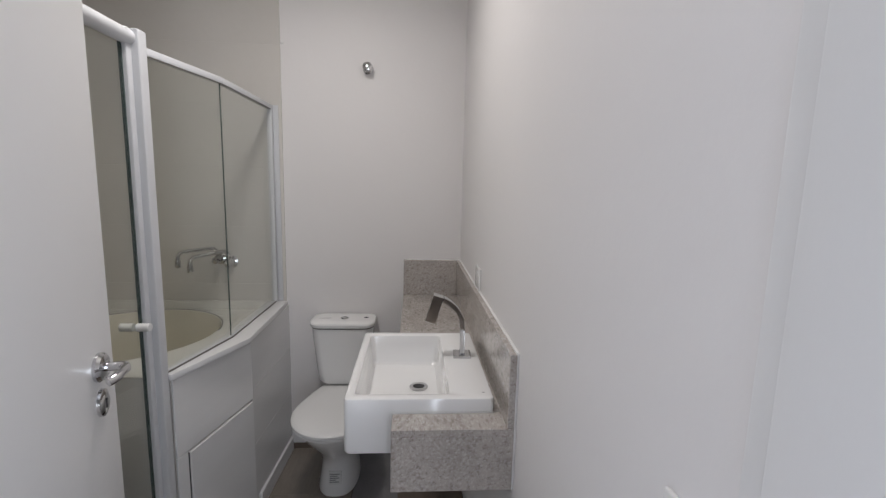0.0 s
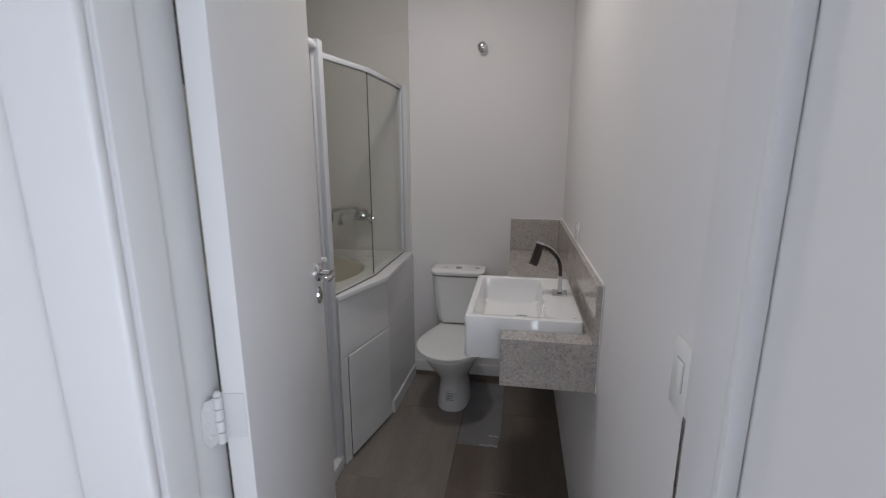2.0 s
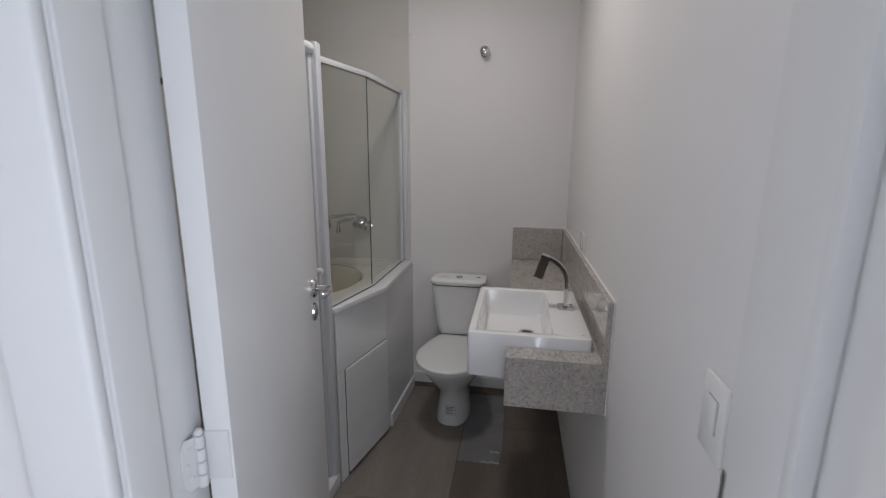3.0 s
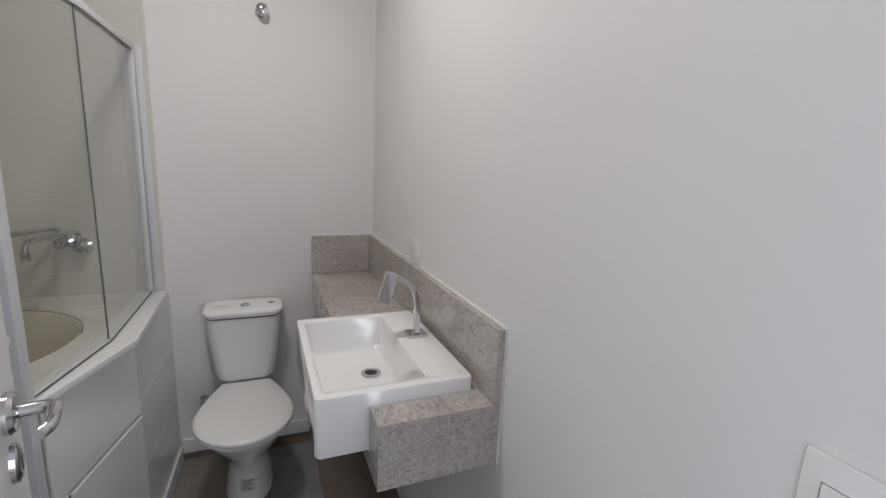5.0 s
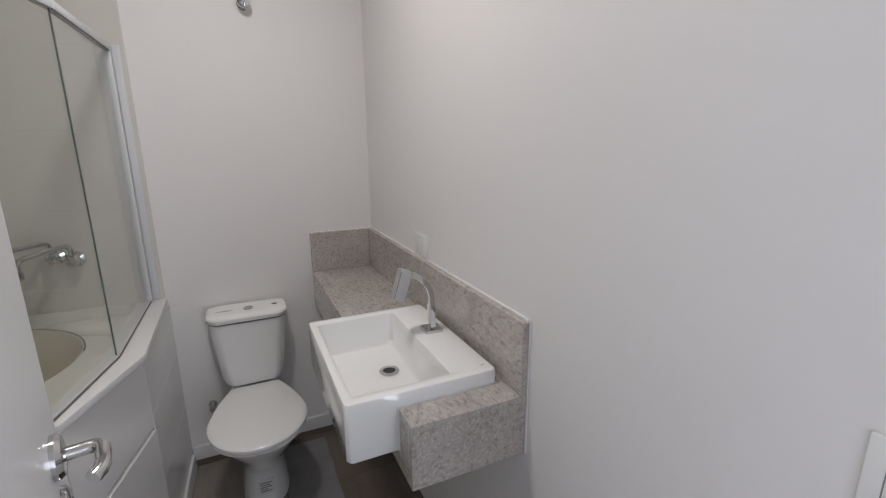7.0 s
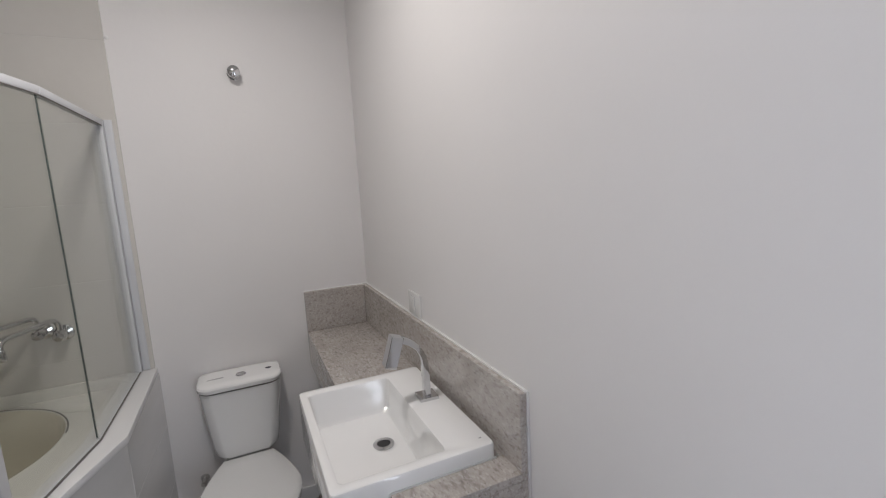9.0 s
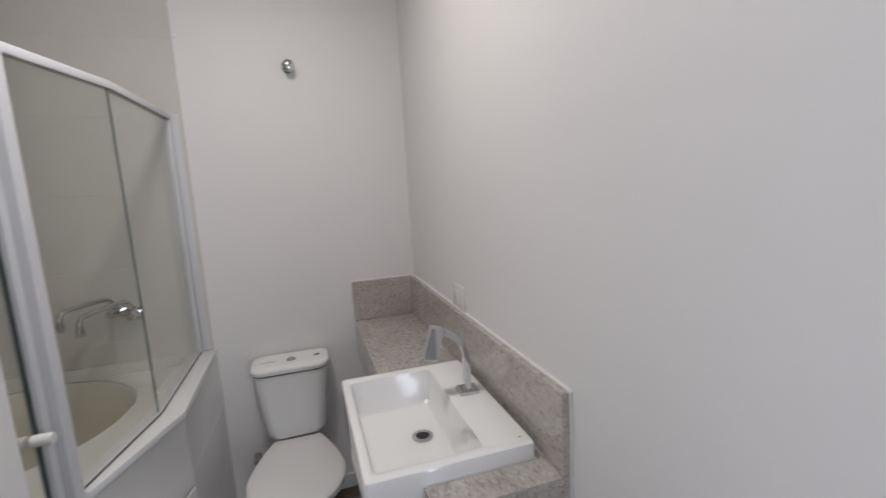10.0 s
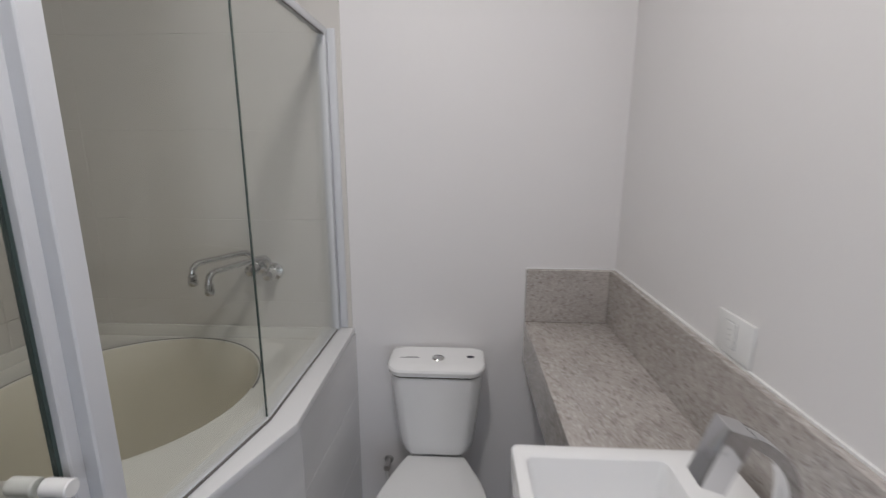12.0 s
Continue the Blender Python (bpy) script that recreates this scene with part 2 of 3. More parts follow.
wall_west = structure("wall_west", boxes((XL - 0.12, XL, YF, 2.42, -0.1, CEIL), (XL - 0.12, XL, 3.02, YB, -0.1, CEIL), (XL - 0.12, XL, 2.42, 3.02, -0.1, 1.80), (XL - 0.12, XL, 2.42, 3.02, 2.22, CEIL)), GROUT_L, "tiled side wall of the tub alcove", "wall")
structure("wall_south", boxes((XL - 0.1, JL - 0.025, YC, YF, -0.1, CEIL), (JR + 0.025, XR + 0.1, YC, YF, -0.1, CEIL), (JL - 0.025, JR + 0.025, YC, YF, DOOR_H + 0.025, CEIL)), PAINT, "white painted wall with the bathroom doorway", "wall")
structure("wall_corridor_west", boxes((-0.08, 0.036, -4.2, YC - 0.0005, -0.1, CEIL)), PAINT, "white painted far wall of the corridor", "wall")
# unseen room added so that the tap's chrome mirrors a dark space
structure("dark_room_south", boxes((-0.08, 3.1, -4.32, -4.2, -0.1, CEIL)), PAINT, "unseen end wall of the dark room added for reflections", "wall")
structure("dark_room_east", boxes((3.0, 3.12, -4.2, -0.78, -0.1, CEIL)), PAINT, "unseen side wall of the dark room added for reflections", "wall")
structure("dark_room_north", boxes((XR + 0.12, 3.0, -0.9, -0.78, -0.1, CEIL)), PAINT, "unseen near wall of the dark room added for reflections", "wall")
# added filler: its dark colour stands in for the dark gap below the baseboard
structure("tile_skirt", boxes((0.0, XR - 0.001, YB - 0.012, YB, -0.004, 0.034)), FLOOR_D, "dark filler strip added in the gap under the baseboard", "skirting")
structure("baseboard", boxes((0.0, XR, YB - 0.014, YB, 0.034, 0.104), bevel=0.003), GLOSS, "low white baseboard along the back wall", "baseboard")

# door frame: jambs with a stop, casing on the corridor side
frame_ob = structure("door_frame", boxes((JL - 0.025, JL, YC - 0.004, YF + 0.004, 0, DOOR_H), bevel=0.002), GLOSS, "white enamelled wooden door frame", "door frame")
part("jamb", boxes((JR, JR + 0.025, YC - 0.004, 1.184, 0, DOOR_H), (JR + 0.014, JR + 0.025, 1.184, YF + 0.002, 0, DOOR_H), bevel=0.002), GLOSS, frame_ob)
part("head", boxes((JL - 0.025, JR + 0.025, YC - 0.004, YF + 0.004, DOOR_H, DOOR_H + 0.025), bevel=0.002), GLOSS, frame_ob)
part("stop", boxes((JL - 0.001, JL + 0.008, YC - 0.002, 1.140, 0, DOOR_H), bevel=0.004), GLOSS, frame_ob)
part("casing", boxes((0.0365, JL + 0.002, YC - 0.022, YC - 0.004, 0, DOOR_H + 0.1), bevel=0.0088, seg=4), GLOSS, frame_ob)
part("casing", boxes((JR - 0.004, 0.885, YC - 0.020, YC - 0.004, 0, DOOR_H + 0.1), bevel=0.005), GLOSS, frame_ob)
part("crack", boxes((JL - 0.001, JL + 0.0012, 1.1403, 1.1418, 0.1, DOOR_H - 0.02)), SEAM, frame_ob, "thin dark crack along the stop")
part("strike_plate", boxes((JR - 0.0015, JR + 0.001, 1.173, 1.182, 0.99, 1.122), bevel=0.001), STEEL, frame_ob, "worn steel strike plate")

# ---- door ----
DOOR_A, DOOR_W = DOOR_ANGLE, DOOR_WIDTH
door = thing("door_1", "white lacquered flush door standing open inwards", "door")
door["kind"] = "structure"
door.matrix_world = pose(0.169, 1.194, 0, 0, 0, DOOR_A)
# in the door's own space: y runs from the hinge to the free edge, +x is the side that the doorway sees
part("leaf", boxes((0.002, 0.042, 0.012, DOOR_W, 0.008, 2.09), bevel=0.002), DOORPAINT, door)


def lever_handle(parent, z, y):
    turn = Matrix.Translation((0.042, y, z)) @ Matrix.Rotation(radians(90), 4, "Y")
    h = part("handle", lathe([(0.0, 0), (0.026, 0), (0.026, 0.005), (0.022, 0.010), (0.012, 0.012), (0.0, 0.012)], turn), CHROME, parent, "chrome lever handle")
    bend = [(0.074 + 0.014 * math.sin(radians(a)), y - 0.014 * (1 - math.cos(radians(a))), z) for a in (25, 50, 75, 90)]
    part("lever", tube([(0.046, y, z), (0.074, y, z)] + bend + [(0.088, y - 0.04, z - 0.001), (0.085, y - 0.050, z - 0.003), (0.078, y - 0.058, z - 0.005)], 0.0082), CHROME, h)
    turn = Matrix.Translation((0.042, y, z - 0.066)) @ Matrix.Rotation(radians(90), 4, "Y") @ Matrix.Diagonal((1.25, 0.95, 1, 1))
    e = part("escutcheon", lathe([(0.0, 0), (0.021, 0), (0.020, 0.005), (0.014, 0.008), (0.0, 0.008)], turn), CHROME, parent, "oval chrome keyhole escutcheon")
    part("keyhole", boxes((0.0495, 0.0506, y - 0.003, y + 0.003, z - 0.076, z - 0.058), bevel=0.001), BLACK, e)


lever_handle(door, 1.135, DOOR_W - 0.058)
part("latch_plate", boxes((0.010, 0.031, DOOR_W - 0.001, DOOR_W + 0.0015, 1.0, 1.2), bevel=0.0007), STEEL, door)


def hinge(z):
    h = None
    for k in range(4):
        z0 = z + 0.002 + 0.0215 * k
        bm = lathe([(0.0, 0), (0.0062, 0), (0.0070, 0.001), (0.0070, 0.0190), (0.0062, 0.020), (0.0, 0.020)], Matrix.Translation((0.0, 0.0, z0)), 12)
        if h is None:
            h = part("hinge", bm, GLOSS, door, "paint-covered steel butt hinge")
        else:
            part("knuckle", bm, GLOSS, h)
    part("pin_tip", lathe([(0, 0), (0.006, 0), (0.007, 0.003), (0.004, 0.008), (0, 0.009)], Matrix.Translation((0, 0, z + 0.088)), 12), GLOSS, h)
    part("plate", prism([(0.002, 0.0095), (0.038, 0.0095), (0.038, 0.0125), (0.002, 0.0125)], z + 0.004, z + 0.086, 0.001), GLOSS, h)
    bm = bmesh.new()
    f = bm.faces.new([bm.verts.new(p) for p in ((0, 0.0, z + 0.004), (0, -0.018, z + 0.002), (0, -0.027, z + 0.016), (0, -0.027, z + 0.070), (0, -0.018, z + 0.086), (0, 0.0, z + 0.084))])
    e = bmesh.ops.extrude_face_region(bm, geom=[f])
    bmesh.ops.translate(bm, verts=[v for v in e["geom"] if isinstance(v, bmesh.types.BMVert)], vec=(-0.003, 0, 0))
    bmesh.ops.recalc_face_normals(bm, faces=bm.faces)
    bm.transform(Matrix.Rotation(radians(-DOOR_A - 12), 4, "Z") @ Matrix.Translation((-0.005, 0, 0)))
    part("plate", bm, GLOSS, h)
    for zz in (0.02, 0.045, 0.07):
        part("screw", lathe([(0, 0), (0.004, 0), (0.003, 0.0015), (0, 0.002)], Matrix.Rotation(radians(-DOOR_A - 12), 4, "Z") @ Matrix.Translation((-0.005, -0.014 - 0.005 * (zz == 0.045), z + zz)) @ Matrix.Rotation(radians(90), 4, "Y"), 8), GLOSS, h)


for z in (0.22, 0.985, 1.80):
    hinge(z)

# ---- half wall with ledge between room and tub ----
half_wall = structure("half_wall", prism([(-0.130, 2.347), (-0.034, 2.76), (-0.014, YB), (-0.10, YB), (-0.11, 2.72), (-0.16, 2.40)], 0, 0.823), GROUT_L, "low tiled wall that boxes in the bathtub", "half wall")
part("ledge", prism([(-0.120, 2.340), (0.0, 2.683), (-0.008, YB - 0.001), (-0.115, YB - 0.001), (-0.115, 2.70), (-0.172, 2.40), (-0.165, 2.346)], 0.823, 0.845, 0.004), GLOSS, half_wall, "white painted ledge")


def face_tile(name, a, b, z0, z1, thick, material, parent):
    """An upright tile on the half wall between plan points a and b."""
    a, b = Vector((*a, 0)), Vector((*b, 0))
    d = (b - a).normalized()
    n = Vector((d.y, -d.x, 0))
    bm = boxes((0, (b - a).length, 0, thick, z0, z1), bevel=0.0015, seg=1)
    bm.transform(Matrix(((d.x, n.x, 0, a.x), (d.y, n.y, 0, a.y), (0, 0, 1, 0), (0, 0, 0, 1))))
    return part(name, bm, material, parent)


A, B, C = (-0.1295, 2.348), (-0.033, 2.762), (-0.013, YB - 0.002)
face_tile("tile", A, (-0.1185, 2.3955), 0.0, 0.5435, 0.008, TILE_W, half_wall)
face_tile("tile", A, B, 0.545, 0.821, 0.008, TILE_W, half_wall)
face_tile("joint", (-0.1180, 2.3975), (-0.0335, 2.758), 0.006, 0.536, 0.0075, BLACK, half_wall)["label"] = "dark open joint behind the panel"
face_tile("access_panel", (-0.1175, 2.4005), (-0.0335, 2.758), 0.018, 0.538, 0.014, TILE_W, half_wall)["label"] = "loose white tiled access panel with open joints"
for z0, z1 in ((0.077, 0.3307), (0.3313, 0.5857), (0.5863, 0.821)):
    face_tile("tile", B, C, z0, z1, 0.008, TILE_W, half_wall)
face_tile("skirting", (-0.030, 2.80), (-0.013, YB - 0.016), 0.0, 0.075, 0.018, GLOSS, half_wall)["label"] = "white skirting board with a cut end"
structure("shower_kerb", boxes((-0.185, -0.125, YF, 2.325, 0, 0.065), bevel=0.006), GLOSS, "low white kerb under the shower door", "kerb")

# ---- shower screen ----
screen = thing("shower_screen", "white framed shower screen of clear glass panes", "shower screen")
Z0, Z1 = 0.846, 1.845
part("post", boxes((-0.176, -0.152, 2.285, 2.330, 0.066, 1.885), (-0.156, -0.130, 2.305, 2.345, 0.0, 1.885), bevel=0.006, seg=3), ALU, screen, "white aluminium corner post")
part("seal", boxes((-0.1725, -0.1645, 2.2795, 2.2855, 0.066, 1.85)), GLASS_EDGE, screen, "dark green edge of the glass door")
G = [(-0.146, 2.346), (-0.074, 2.692), (-0.068, YB - 0.012)]


def bar(a, b, z0, z1, w, name, material, bevel=0.003):
    a, b = Vector((*a, 0)), Vector((*b, 0))
    d = (b - a).normalized()
    n = Vector((d.y, -d.x, 0))
    bm = boxes((0, (b - a).length, -w / 2, w / 2, z0, z1), bevel=bevel)
    bm.transform(Matrix(((d.x, n.x, 0, a.x), (d.y, n.y, 0, a.y), (0, 0, 1, 0), (0, 0, 0, 1))))
    return part(name, bm, material, screen)


for a, b in zip(G, G[1:]):
    bar(a, b, Z1 - 0.022, Z1, 0.024, "top_rail", ALU)
    bar(a, b, Z0, Z0 + 0.008, 0.012, "bottom_channel", ALU)
    off = Vector((b[1] - a[1], a[0] - b[0])).normalized() * 0.0075
    bar((a[0] + off.x, a[1] + off.y), (b[0] + off.x, b[1] + off.y), Z0, Z0 + 0.005, 0.003, "gasket", SEAM, 0)["label"] = "thin dark gasket along the glass"
    bar((a[0] + off.x * 1.3, a[1] + off.y * 1.3), (b[0] + off.x * 1.3, b[1] + off.y * 1.3), Z1 - 0.0255, Z1 - 0.0225, 0.003, "gasket", SEAM, 0)
    pane = bar(a, b, Z0 + 0.006, Z1 - 0.006, 0.007, "pane", GLASS, 0)
    pane.visible_shadow = False
    pane["label"] = "clear greenish glass pane"
part("pane_joint", boxes((-0.0762, -0.0728, 2.6892, 2.6926, Z0 + 0.01, Z1 - 0.02)), GLASS_EDGE, screen)
part("wall_profile", boxes((-0.080, -0.056, YB - 0.040, YB - 0.009, Z0, Z1), bevel=0.004), ALU, screen)
part("wall_profile_cover", boxes((-0.056, -0.030, YB - 0.017, YB - 0.0075, Z0, Z1), bevel=0.004), ALU, screen)
# sliding door along the kerb
part("track", tube([(-0.160, 2.345, 1.860), (-0.160, 1.222, 1.860)], 0.022, 16), ALU, screen, "thick rounded white top track")
dp = part("door_pane", boxes((-0.172, -0.165, 1.60, 2.280, 0.07, 1.85)), GLASS, screen, "clear glass sliding door pane")
dp.visible_shadow = False
dp = part("door_pane", boxes((-0.160, -0.153, 1.222, 1.68, 0.07, 1.85)), GLASS, screen, "clear glass sliding door pane")
dp.visible_shadow = False
part("knob", lathe([(0, 0), (0.011, 0), (0.0125, 0.002), (0.0125, 0.036), (0.011, 0.038), (0, 0.038)], Matrix.Translation((-0.164, 2.258, 1.03)) @ Matrix.Rotation(radians(90), 4, "Y")), PLASTIC, screen, "white knob")
part("knob", lathe([(0, 0), (0.011, 0), (0.0125, 0.002), (0.0125, 0.036), (0.011, 0.038), (0, 0.038)], Matrix.Translation((-0.211, 2.258, 1.03)) @ Matrix.Rotation(radians(90), 4, "Y")), PLASTIC, screen, "white knob")

# ---- bathtub ----
tub = thing("bathtub", "cream acrylic corner bathtub with a round basin", "bathtub")
TX, TY, TR, TZ = -0.572, 2.872, 0.352, 0.80
N = 64


def tub_ring(r, z, dx=0.0):
    return [(TX + dx + r * math.cos(k * math.tau / N), TY + r * math.sin(k * math.tau / N), z) for k in range(N)]


def deck_ring(z):
    pts = []
    for k in range(N):
        c, s = math.cos(k * math.tau / N), math.sin(k * math.tau / N)
        reach = []
        if c > 1e-6:
            reach.append((-0.112 - TX) / c)
        if c < -1e-6:
            reach.append((XL + 0.012 - TX) / c)
        if s > 1e-6:
            reach.append((YB - 0.012 - TY) / s)
        if s < -1e-6:
            reach.append((2.42 - TY) / s)
        r = min(reach)
        pts.append((TX + r * c, TY + r * s, z))
    return pts


part("basin", loft([tub_ring(TR, TZ + 0.002), tub_ring(TR - 0.004, TZ - 0.006), tub_ring(TR - 0.03, TZ - 0.12), tub_ring(TR - 0.05, TZ - 0.30), tub_ring(TR - 0.10, TZ - 0.39), tub_ring(0.02, TZ - 0.41)], caps=False), ACRYL, tub, "deep cream round basin")
part("deck", loft([deck_ring(TZ), tub_ring(TR + 0.012, TZ), tub_ring(TR + 0.004, TZ + 0.004), tub_ring(TR, TZ + 0.002)], caps=False), ACRYL_DECK, tub, "pale acrylic deck")
part("rim_seam", tube([(TX + (TR + 0.006) * math.cos(radians(a)), TY + (TR + 0.006) * math.sin(radians(a)), TZ + 0.003) for a in range(5, 216, 5)], 0.0028, 6), SEAM, tub, "thin dark seam along the rim")
part("upstand", boxes((XL + 0.010, -0.10, YB - 0.022, YB - 0.009, TZ - 0.01, TZ + 0.045), (XL + 0.009, XL + 0.022, 2.42, YB - 0.022, TZ - 0.01, TZ + 0.045), bevel=0.004), ACRYL_DECK, tub)
part("apron", boxes((XL + 0.012, -0.165, 2.42, 2.44, 0.0, TZ - 0.001), bevel=0.002), TILE_W, tub, "pale tiled front apron")


# ---- bath spouts ----
def bath_spout(x, z, reach, swing):
    s = thing("bath_spout", "chrome wall spout with a swivelling arm over the tub", "tap", "pair of wall spouts over the tub")
    m = Matrix.Translation((x, YB - 0.009, z)) @ Matrix.Rotation(radians(90), 4, "X")
    part("flange", lathe([(0, 0), (0.032, 0), (0.030, 0.006), (0.014, 0.012), (0.014, 0.03), (0.0, 0.03)], m), CHROME, s)
    part("body", lathe([(0, 0.02), (0.019, 0.02), (0.021, 0.03), (0.021, 0.056), (0.017, 0.064), (0, 0.066)], m), CHROME, s)
    c = Vector((x, YB - 0.05, z))
    d = Vector((-math.sin(radians(swing)), -math.cos(radians(swing)), 0))
    path = [c, c + Vector((0, 0, 0.035))]
    up = c + Vector((0, 0, 0.035))
    for a in (30, 60, 90):
        path.append(up + d * 0.03 * (1 - math.cos(radians(a))) + Vector((0, 0, 0.03 * math.sin(radians(a)))))
    end = up + d * (reach - 0.03) + Vector((0, 0, 0.026))
    path.append(end)
    for a in (30, 60, 90):
        path.append(end + d * 0.028 * math.sin(radians(a)) - Vector((0, 0, 0.028 * (1 - math.cos(radians(a))))))
    tip = path[-1] - Vector((0, 0, 0.018))
    path.append(tip)
    part("arm", tube(path, 0.0095), CHROME, s)
    part("aerator", lathe([(0, 0), (0.0125, 0), (0.0145, 0.003), (0.0145, 0.017), (0.0115, 0.019), (0.0115, 0.022), (0.0135, 0.024), (0.0135, 0.032), (0.010, 0.036), (0, 0.036)], Matrix.Translation(tip - Vector((0, 0, 0.022)))), CHROME, s)
    return s


bath_spout(-0.345, 1.068, 0.205, 30)
bath_spout(-0.285, 1.052, 0.235, 22)

# ---- dark window high on the alcove wall ----
win = tagged(thing("window_1", "small dark high window over the tub", "window"), kind="structure")
WY0, WY1, WZ0, WZ1 = 2.42, 3.02, 1.80, 2.22
part("window_frame", boxes((XL - 0.06, XL + 0.012, WY0, WY0 + 0.03, WZ0, WZ1), (XL - 0.06, XL + 0.012, WY1 - 0.03, WY1, WZ0, WZ1), (XL - 0.06, XL + 0.012, WY0 + 0.03, WY1 - 0.03, WZ0, WZ0 + 0.03), (XL - 0.06, XL + 0.012, WY0 + 0.03, WY1 - 0.03, WZ1 - 0.03, WZ1), (XL - 0.05, XL + 0.008, 2.66, 2.68, WZ0 + 0.03, WZ1 - 0.03), bevel=0.002), DARKALU, win)
# one pane near black, the other frosted mint
part("pane", boxes((XL - 0.03, XL - 0.024, 2.68, WY1 - 0.03, WZ0 + 0.03, WZ1 - 0.03)), DARKGLASS, win)
part("pane", boxes((XL - 0.03, XL - 0.024, WY0 + 0.03, 2.66, WZ0 + 0.03, WZ1 - 0.03)), mat("mint_frosted_glass", (0.62, 0.74, 0.70), 0.35), win, "mint frosted glass pane")

# ---- toilet ----
toilet = thing("toilet", "white ceramic close-coupled toilet with lid down", "toilet")
CX = 0.297


def egg(front, back, half, z, n=40, backhalf=None, power=2.0):
    """Outline with a round front and a narrower, flatter back; the widest place lies 45 % from the back."""
    mid = back - (back - front) * 0.47
    bh = half if backhalf is None else backhalf
    pts = []
    for k in range(n):
        a = k * math.tau / n
        c, s = math.cos(a), math.sin(a)
        if s < 0:
            pts.append((CX + half * math.copysign(abs(c) ** (2 / power), c), mid + (mid - front) * -abs(s) ** (2 / power), z))
        else:
            w = half + (bh - half) * abs(s) ** 1.2
            pts.append((CX + w * math.copysign(abs(c) ** 0.75, c), mid + (back - mid) * abs(s) ** 0.8, z))
    return pts


part("bowl", loft([egg(2.862, 3.22, 0.098, 0.0, backhalf=0.09, power=2.6), egg(2.860, 3.22, 0.099, 0.01, backhalf=0.09, power=2.6), egg(2.872, 3.22, 0.090, 0.06, backhalf=0.085, power=2.5), egg(2.880, 3.22, 0.084, 0.13, backhalf=0.085, power=2.4),
                   egg(2.862, 3.22, 0.090, 0.18, backhalf=0.09), egg(2.815, 3.21, 0.118, 0.235, backhalf=0.10), egg(2.755, 3.20, 0.148, 0.295, backhalf=0.11), egg(2.705, 3.20, 0.166, 0.345, backhalf=0.12), egg(2.675, 3.20, 0.174, 0.38, backhalf=0.12), egg(2.668, 3.20, 0.176, 0.392, backhalf=0.12), egg(2.675, 3.20, 0.171, 0.398, backhalf=0.115)]), CERAMIC, toilet, "white ceramic pedestal bowl")
def lid_ring(front, back, half, z, backhalf, n=40):
    """Outline of the seat: round front, straight sides that taper to a narrow flat back."""
    mid = front + (back - front) * 0.46
    pts = []
    for k in range(n // 2 + 1):
        a = math.pi * k / (n // 2)
        pts.append((CX - half * math.cos(a), mid - (mid - front) * math.sin(a) ** 0.92, z))
    steps = 8
    for sx in (1, -1):
        side = []
        for i in range(1, steps + 1):
            u = i / steps
            side.append((CX + sx * (half + (backhalf - half) * (0.35 * u + 0.65 * u ** 1.7)), mid + (back - mid) * u, z))
        pts += side if sx == 1 else side[::-1]
    return pts


part("seat", loft([lid_ring(2.658, 3.112, 0.176, 0.400, 0.096), lid_ring(2.650, 3.115, 0.181, 0.404, 0.098), lid_ring(2.650, 3.115, 0.181, 0.411, 0.098), lid_ring(2.656, 3.112, 0.177, 0.415, 0.096)]), SEATMAT, toilet)
part("seat_lid", loft([lid_ring(2.652, 3.116, 0.179, 0.4165, 0.098), lid_ring(2.645, 3.120, 0.184, 0.420, 0.101), lid_ring(2.645, 3.120, 0.184, 0.430, 0.101), lid_ring(2.650, 3.117, 0.180, 0.435, 0.098), lid_ring(2.668, 3.105, 0.166, 0.439, 0.088), lid_ring(2.76, 3.06, 0.10, 0.4425, 0.055)]), SEATMAT, toilet, "closed white plastic lid")


def tank_ring(w, d, z, r=0.045, back=YB - 0.012, n=6):
    pts = []
    x0, x1, y1, y0 = CX - w / 2, CX + w / 2, back, back - d
    for cx, cy, a0, rr in ((x1 - 0.02, y1 - 0.02, 0, 0.02), (x0 + 0.02, y1 - 0.02, 90, 0.02), (x0 + r, y0 + r, 180, r), (x1 - r, y0 + r, 270, r)):
        for i in range(n + 1):
            a = radians(a0 + 90 * i / n)
            x, y = cx + rr * math.cos(a), cy + rr * math.sin(a)
            bow = 0.028 * (1 - ((x - CX) / (w / 2)) ** 2) if y < back - d / 2 else 0
            pts.append((x, y - bow, z))
    return pts


part("tank", loft([tank_ring(0.226, 0.120, 0.4425), tank_ring(0.242, 0.128, 0.446), tank_ring(0.252, 0.133, 0.456), tank_ring(0.264, 0.138, 0.49), tank_ring(0.286, 0.143, 0.59), tank_ring(0.306, 0.147, 0.69), tank_ring(0.316, 0.150, 0.745)]), CERAMIC, toilet, "white ceramic cistern tank")
part("tank_neck", loft([egg(3.14, 3.25, 0.09, 0.39, backhalf=0.08, power=3), egg(3.15, 3.25, 0.09, 0.443, backhalf=0.09, power=3)]), CERAMIC, toilet)
part("tank_seam", loft([tank_ring(0.3175, 0.1512, 0.742), tank_ring(0.3185, 0.1516, 0.7475)]), SEAM, toilet, "dark gap under the cistern lid")
lid = part("tank_lid", loft([tank_ring(0.320, 0.1535, 0.7475), tank_ring(0.325, 0.157, 0.750), tank_ring(0.329, 0.160, 0.765), tank_ring(0.323, 0.156, 0.772), tank_ring(0.306, 0.146, 0.7765), tank_ring(0.24, 0.11, 0.778)]), CERAMIC, toilet, "slightly domed cistern lid")
